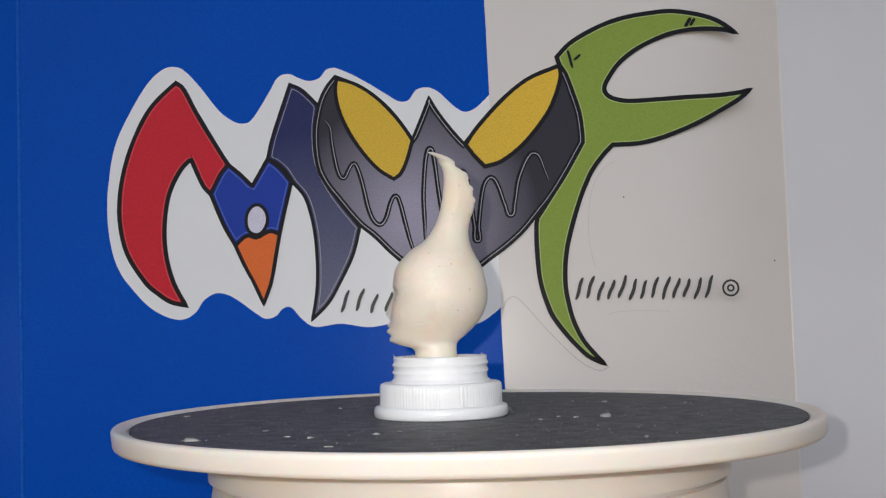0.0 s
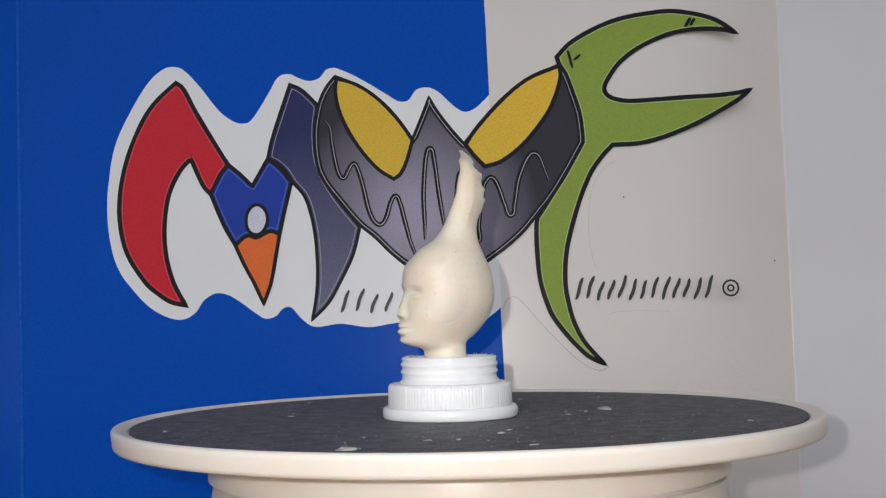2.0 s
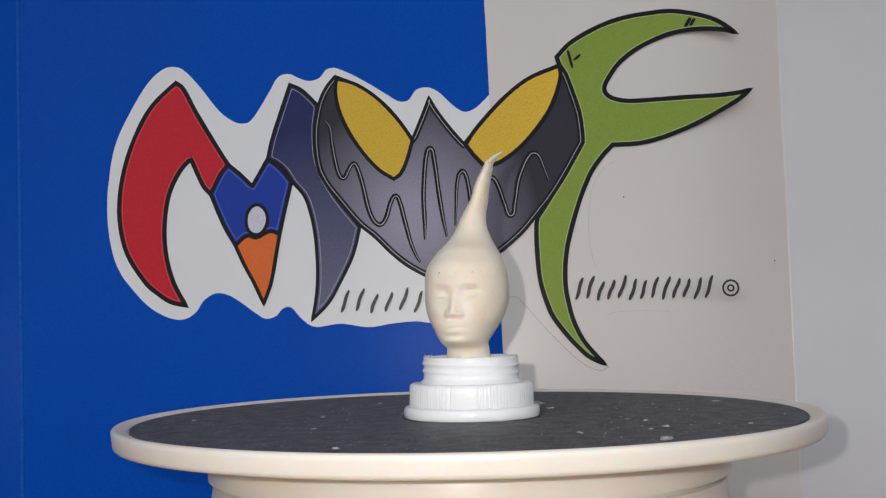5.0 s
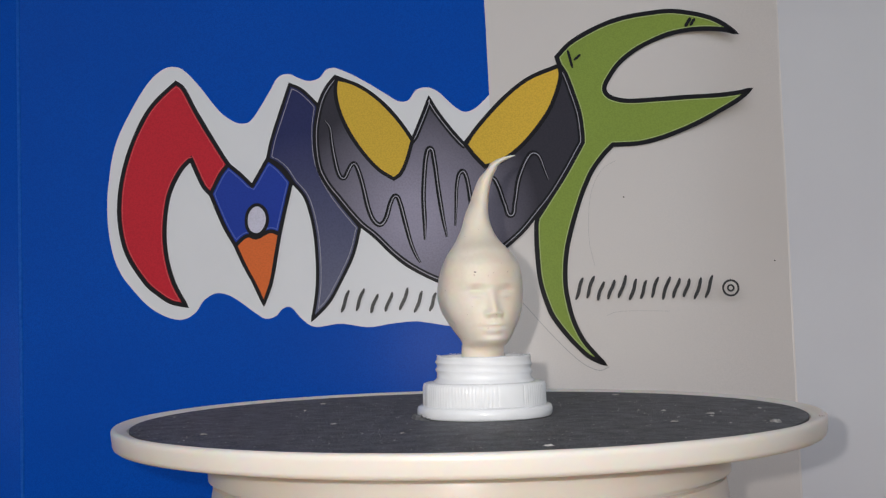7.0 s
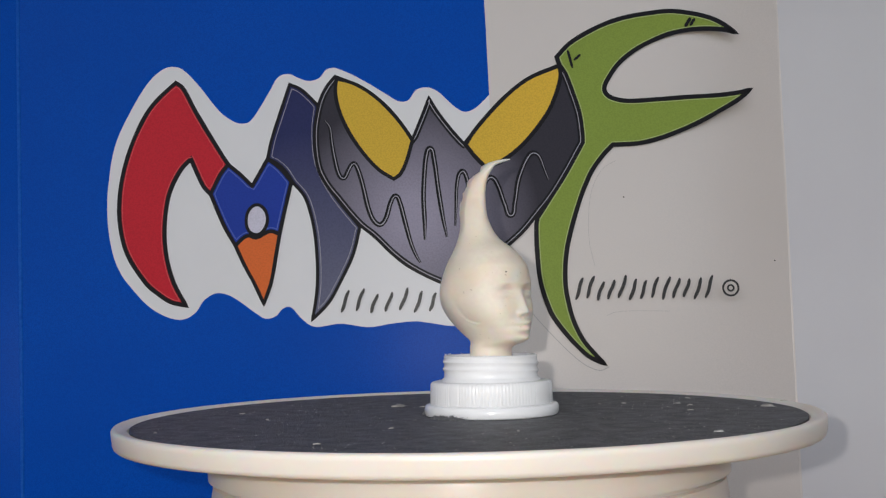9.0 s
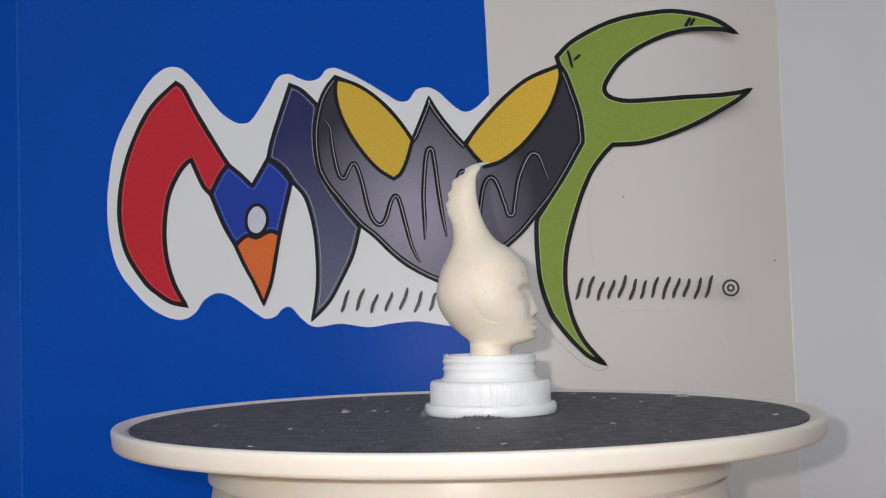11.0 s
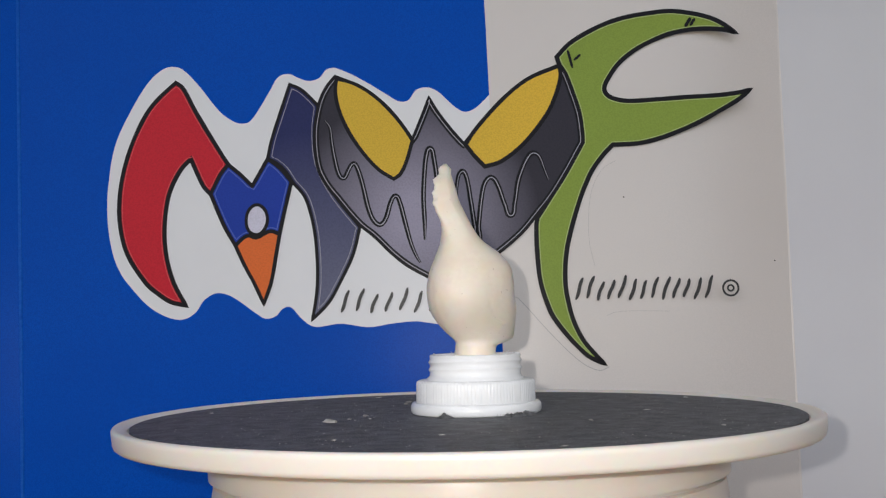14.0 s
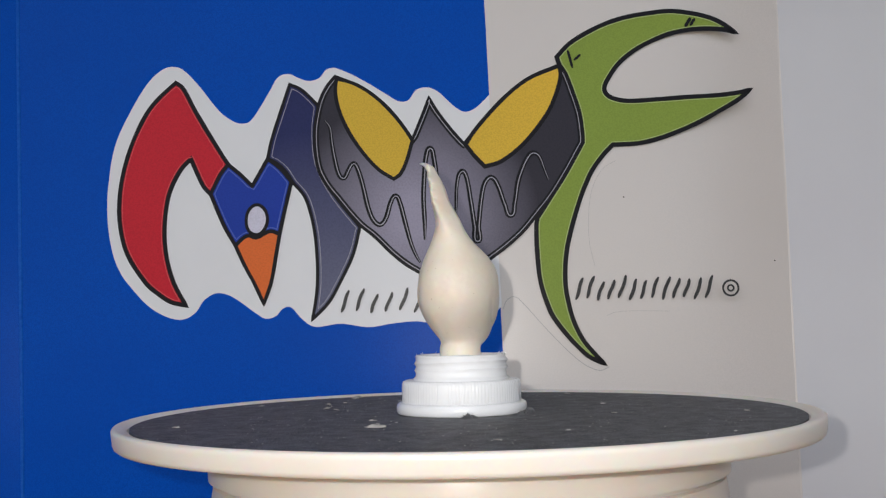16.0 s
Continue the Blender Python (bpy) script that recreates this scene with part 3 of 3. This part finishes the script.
    # chip, smudge and fluff on the rim
    for name, deg, z, sz, mat_, lab in (("chip", -166.8, -0.0044, 0.00035, M_NICK, "small brown nick in the rim"), ("smudge", -247.7, -0.0040, 0.0007, M_PINK, "faint pink smudge"),
                                   ("chip", -88.0, -0.0030, 0.0003, M_NICK, "small brown nick in the rim")):
        bm = bmesh.new()
        a = radians(deg)
        bmesh.ops.create_icosphere(bm, subdivisions=2, radius=1.0)
        bmesh.ops.transform(bm, verts=bm.verts, matrix=pose(0, 0, 0, 0, 0, deg) @ Matrix.Translation((0.10325, 0, z)) @ Matrix.Diagonal((0.0002, sz * 1.5, sz * 0.8, 1)))
        part(name, bm, mat_, platter, lab, smooth=60)
    bm = bmesh.new()
    for k in range(40):
        a = radians(-132.7 + rnd.gauss(0, 0.5))
        p = Vector((0.1028 * math.cos(a), 0.1028 * math.sin(a), 0.0003))
        d = Vector((rnd.uniform(-1, 1), rnd.uniform(-1, 1), rnd.uniform(0, 0.7))) * 0.0009
        e = Vector((-d.y, d.x, 0)).normalized() * 0.0001
        q = [bm.verts.new(p - e), bm.verts.new(p + e), bm.verts.new(p + d + e * 0.3), bm.verts.new(p + d - e * 0.3), bm.verts.new(p + d * 0.5 + Vector((0, 0, 0.0002)))]
        for f in ((0, 1, 4), (1, 2, 4), (2, 3, 4), (3, 0, 4), (0, 3, 2, 1)):
            bm.faces.new([q[i] for i in f])
    tagged(part("fluff", bm, M_NICK, platter, "tuft of brown fluff"), kind="stuff")
    return t, platter


TURNTABLE, PLATTER = turntable()

CAP_R, CAP_A = 0.0080, 203.0     # the cap's place on the platter at the start


# ---- screw cap used as a stand; its origin is the turntable's axis ----
def cap_stand():
    c = thing("cap_stand", "white ribbed plastic screw-neck cap on the mat", "cap", pose(0, 0, MAT_Z))
    at = Matrix.Translation((CAP_R * math.cos(radians(CAP_A)), CAP_R * math.sin(radians(CAP_A)), 0.00005))

    def add(name, prof, label="", segs=160, wave=None, smooth=35):
        bm = bmesh.new()
        lathe(bm, prof, segs, wave)
        bmesh.ops.transform(bm, verts=bm.verts, matrix=at)
        return part(name, bm, M_WHITE_PLA, c, label, smooth)

    def uneven(r, z, a):
        return r + 0.00012 * noise.noise((math.cos(a) * 2.2, math.sin(a) * 2.2, z * 900))

    add("flange", [(0.0, 0.0), (0.0192, 0.0), (0.0198, 0.0003), (0.0201, 0.0010), (0.0201, 0.0024), (0.0198, 0.0032), (0.0192, 0.0036), (0.0, 0.0037)], "round foot flange", wave=uneven)

    def ribs(r, z, a):
        """Four groups of fine ribs with smooth panels between."""
        if r < 0.0179:
            return r
        deg = math.degrees(a) % 360
        edge = max(min(deg - lo, hi - deg) for lo, hi in ((0, 82), (95, 169), (197, 268), (290, 350)))
        inside = max(0.0, min(1.0, edge / 1.5))
        step = 0.00022 * max(0.0, 1 - abs(edge + 1.0) / 1.2)
        return r + inside * (0.00006 * math.cos(a * 110) - 0.00006) - step

    add("ribbed_collar", [(0.0, 0.0030), (0.0182, 0.0030), (0.0184, 0.0038), (0.01835, 0.0080), (0.0183, 0.0093), (0.0180, 0.0100), (0.0173, 0.0103), (0.0, 0.0104)], "collar with groups of fine ribs", 880, ribs, 60)
    neck = [(0.0150, 0.0100), (0.0149, 0.0108), (0.0144, 0.0112), (0.0141, 0.0116)]
    for zc in (0.0136, 0.0158):
        neck += [(0.0140, zc - 0.0008), (0.0142, zc - 0.0005), (0.01448, zc), (0.0142, zc + 0.0005), (0.0140, zc + 0.0008)]
    neck += [(0.0140, 0.0172), (0.0141, 0.0175), (0.0140, 0.0178), (0.0136, 0.0180), (0.0124, 0.0180), (0.0121, 0.0176), (0.0121, 0.0168), (0.0, 0.0166)]

    def thread(r, z, a):
        return r + 0.00010 * noise.noise((math.cos(a) * 3, math.sin(a) * 3, z * 700))

    n = add("threaded_neck", neck, "threaded neck", 160, thread, 50)
    # a slight pitch to the threads
    for v in n.data.vertices:
        if 0.0122 < v.co.z < 0.0169:
            v.co.z += 0.00045 * math.sin(math.atan2(v.co.y - at.translation.y, v.co.x - at.translation.x) + 0.4)
    rnd = random.Random(9)
    bm = bmesh.new()
    for k in range(60):
        a = rnd.choice((1.7, 1.9, 4.9, 0.3, 3.3)) + rnd.gauss(0, 0.35)
        p = Vector((0.0136 * math.cos(a), 0.0136 * math.sin(a), 0.0178)) + at.translation
        d = Vector((rnd.uniform(-1, 1), rnd.uniform(-1, 1), rnd.uniform(0.1, 1))) * 0.0008
        e = Vector((-d.y, d.x, 0)).normalized() * 0.00012
        q = [bm.verts.new(p - e), bm.verts.new(p + e), bm.verts.new(p + d + e * 0.4), bm.verts.new(p + d - e * 0.4), bm.verts.new(p + d * 0.5 + Vector((0, 0, 0.0002)))]
        for f in ((0, 1, 4), (1, 2, 4), (2, 3, 4), (3, 0, 4), (0, 3, 2, 1)):
            bm.faces.new([q[i] for i in f])
    tagged(part("burr", bm, M_WHITE_PLA, c, "stringy white plastic burrs"), kind="stuff")
    return c


CAP = cap_stand()


# ---- doll head ----
def curve_at(keys, z):
    """Smooth value between (height, value) keys."""
    if z <= keys[0][0]:
        return keys[0][1]
    for i in range(len(keys) - 1):
        (z0, v0), (z1, v1) = keys[i], keys[i + 1]
        if z <= z1:
            zp, vp = keys[max(0, i - 1)]
            zn, vn = keys[min(len(keys) - 1, i + 2)]
            m0 = (v1 - vp) / (z1 - zp)
            m1 = (vn - v0) / (zn - z0)
            d = z1 - z0
            s = (z - z0) / d
            return (2 * s**3 - 3 * s**2 + 1) * v0 + (s**3 - 2 * s**2 + s) * d * m0 + (-2 * s**3 + 3 * s**2) * v1 + (s**3 - s**2) * d * m1
    return keys[-1][1]


def bell(x, s):
    return math.exp(-(x / s) ** 2)


# millimetres above the mat: front, back, half width and sideways shift of the form
FRONT = [(16.3, 7.1), (19.5, 7.1), (20.7, 8.3), (21.5, 11.5), (22.6, 13.8), (24, 14.5), (27, 14.4), (30, 14.1), (33, 13.7), (37, 13.2), (39, 13.3), (41.4, 13.1), (44.8, 12.3), (48.3, 9.5), (50, 7.8), (52.6, 3.7), (55.2, 1.4), (58.7, -0.5), (62.2, -1.8), (65.6, -2.7), (69.1, -3.2), (72.6, -3.4), (74.6, -3)]
REAR = [(16.3, -5.6), (20.5, -5.5), (22.3, -5.9), (24, -8.0), (27.5, -11.6), (31, -13.8), (34.4, -14.8), (37.9, -15.0), (41.4, -14.4), (44.8, -13.5), (48.3, -11.7), (51.8, -10.3), (55.2, -10), (58.7, -10.6), (62.2, -12), (65.6, -12.3), (69.1, -11.3), (72.6, -9.8), (74.6, -7)]
HALF = [(16.3, 6.5), (20, 6.3), (21.4, 6.4), (22.6, 6.9), (24, 7.8), (26, 9.0), (28, 10.1), (31, 11.4), (34.4, 12.2), (38, 12.35), (41.4, 12.1), (44.8, 11.3), (48.3, 9.6), (49.8, 8.5), (53.2, 6.1), (56.6, 4.6), (60, 3.7), (65, 2.7), (68.4, 2.35), (71.8, 2), (74.6, 1.5)]
SHIFT = [(16.3, 0), (44, 0), (50, 0.2), (56.6, 0.5), (60, 0.9), (65, 2.3), (68.4, 3.1), (71.8, 4.3), (74.6, 5.9)]


def doll_head():
    bm = bmesh.new()
    segs = 144
    rings = []
    zs = [16.3 + i * 0.30 for i in range(int((74.6 - 16.3) / 0.30) + 1)]
    for z in zs:
        f, b, w, s = (curve_at(k, z) for k in (FRONT, REAR, HALF, SHIFT))
        ring = []
        for i in range(segs):
            a = 2 * math.pi * i / segs
            ca, sa = math.cos(a), math.sin(a)
            mid = (f + b) / 2 + 1.9 * max(0.0, min(1.0, (z - 21) / 7, (50 - z) / 5))
            reach = (f - mid) if ca > 0 else (mid - b)
            # the face is a little flatter than an ellipse
            power = 1.0 + 0.14 * max(0.0, min(1.0, (z - 19) / 2, (29 - z) / 3)) if ca > 0 else 1.0
            x = mid + reach * math.copysign(abs(ca) ** power, ca)
            # the crest narrows to a comb at its back
            y = s + w * sa * (1 - 0.45 * max(0.0, -ca) * max(0.0, min(1.0, (z - 54) / 6)))
            if ca > 0 and 19 < z < 46:
                nose = bell(z - 30.8, 1.0) if z < 30.8 else max(0.0, 1 - (z - 30.8) / 7.0) ** 1.05
                x += 2.0 * nose * bell(y, 1.25 + 0.75 * bell(z - 30.5, 1.3))
                x += 0.75 * bell(abs(y) - 1.95, 0.75) * bell(z - 30.3, 0.9)
                x -= 0.55 * bell(abs(y) - 0.95, 0.5) * bell(z - 29.2, 0.42)
                x -= 0.30 * bell(abs(y) - 2.9, 0.5) * bell(z - 30.2, 1.1)
                x += 0.75 * bell(y, 3.0) * bell(z - 27.6, 0.70) + 0.85 * bell(y, 2.7) * bell(z - 25.7, 0.85)
                x -= 0.45 * bell(y, 3.3) * bell(z - 26.7, 0.27)
                x += 0.35 * bell(y, 3.6) * bell(z - 26.6, 2.0)
                x -= 0.45 * bell(y, 2.2) * bell(z - 24.3, 0.5)
                x += 0.75 * bell(y, 3.2) * bell(z - 22.8, 1.0)
                lid = 0.05 * (abs(y) - 4.6) ** 2
                x -= 1.35 * bell(abs(y) - 4.1, 2.3) * bell(z - 36.9 + lid, 1.9)
                x += 1.05 * bell(abs(y) - 4.5, 1.9) * bell(z - 36.1 + lid, 0.95)
                x -= 0.34 * bell(abs(y) - 4.5, 2.0) * bell(z - 35.0 - lid, 0.30)
                x -= 0.22 * bell(abs(y) - 4.5, 1.9) * bell(z - 37.3 + lid, 0.28)
                x += 0.30 * bell(abs(y) - 4.4, 3.0) * bell(z - 39.4 + 0.5 * lid, 0.8)
                x += 0.40 * bell(abs(y) - 6.0, 2.4) * bell(z - 31.4, 2.2)
            # curved edge of the hood behind the jaw
            dx, dz = x - 5.0, z - 35.0
            d = math.hypot(dx, dz)
            ang = math.degrees(math.atan2(dz, dx)) % 360
            if abs(y) > 4 and 165 < ang < 285:
                fade = min(1.0, (ang - 165) / 20, (285 - ang) / 25)
                y -= math.copysign(((0.42 if y < 0 else 0.30) * bell(d - 7.1, 0.38) + 0.10 * bell(d - 6.2, 0.8) - 0.16 * bell(d - 8.1, 0.8)) * fade, y)
            # the hood is fuller behind the right cheek
            full = 1.9 * bell(z - 35.5, 7.5) * ca * sa if ca < 0 and sa < 0 else 0.0
            n = full + noise.noise((x * 0.25, y * 0.25, z * 0.25)) * 0.10 + noise.noise((x * 0.9, y * 0.9, z * 0.9)) * 0.035
            # ragged comb along the back of the crest
            if z > 60 and ca < -0.2:
                n += (1.1 * noise.noise((1.3, 4.0 + 0.3 * y, z * 0.55)) + 0.45 * noise.noise((7.0, y * 0.7, z * 1.2))) * min(1.0, max(0.0, z - 62) / 4) * ca ** 4
            x += n * ca
            y += n * sa
            ring.append(bm.verts.new((x / 1000, y / 1000, z / 1000)))
        rings.append(ring)
    # the curled tip bends over to the figure's left
    tips = ((-4.7, 6.4, 75.7, 2.4, 1.15), (-4.0, 7.7, 76.7, 1.7, 0.95), (-2.7, 9.2, 77.4, 1.1, 0.7), (-1.2, 10.8, 77.9, 0.6, 0.4), (-0.2, 11.9, 78.1, 0.2, 0.15))
    for cx, cy, cz, rx, rt in tips:
        k = (cy - 5.4) / 6.5
        ring = []
        for i in range(segs):
            a = 2 * math.pi * i / segs
            side = math.sin(a)
            ring.append(bm.verts.new(((cx + rx * math.cos(a)) / 1000, (cy + rt * side * (1 - k)) / 1000, (cz - rt * side * (0.35 + 0.65 * k)) / 1000)))
        rings.append(ring)
    for r, s in zip(rings, rings[1:]):
        for i in range(segs):
            j = (i + 1) % segs
            bm.faces.new((r[i], r[j], s[j], s[i]))
    bm.faces.new(rings[0][::-1])
    bm.faces.new(rings[-1])
    bmesh.ops.transform(bm, verts=bm.verts, matrix=Matrix.Translation((CAP_R * math.cos(radians(CAP_A)), CAP_R * math.sin(radians(CAP_A)), 0)) @ pose(0, 0, 0, 0, 0, 172.8))
    me = mesh_of(bm, "doll_head", 70)
    me.materials.append(M_RESIN)
    me.materials.append(M_DOT)
    spot = Vector((-0.01995, 0.00377, 0.0428))
    min(me.polygons, key=lambda f: (f.center - spot).length).material_index = 1
    ob = new("doll_head", me)
    ob.location = (0, 0, MAT_Z)
    return tagged(ob, "cream resin doll head with tall curled crest on the cap", "doll head")


HEAD = doll_head()


# ---- what turns ----
LIFT = Vector((math.cos(radians(-26)), math.sin(radians(-26)), 0))      # the side of the platter that stands a little high
TILT = Matrix.Rotation(radians(0.06), 4, Vector((LIFT.y, -LIFT.x, 0)))


def motions():
    steps = [i * 0.5 for i in range(33)]
    walk(PLATTER, [(t, pose(0, 0, MAT_Z - TABLE_Z - 0.00018, 0, 0, TURN * t) @ TILT) for t in steps])
    walk(CAP, [(t, pose(0, 0, MAT_Z - 0.00018, 0, 0, TURN * t) @ TILT) for t in steps])
    walk(HEAD, [(t, pose(-0.0004, 0, MAT_Z - 0.00018, 0, 0, TURN * t) @ TILT) for t in steps])


motions()
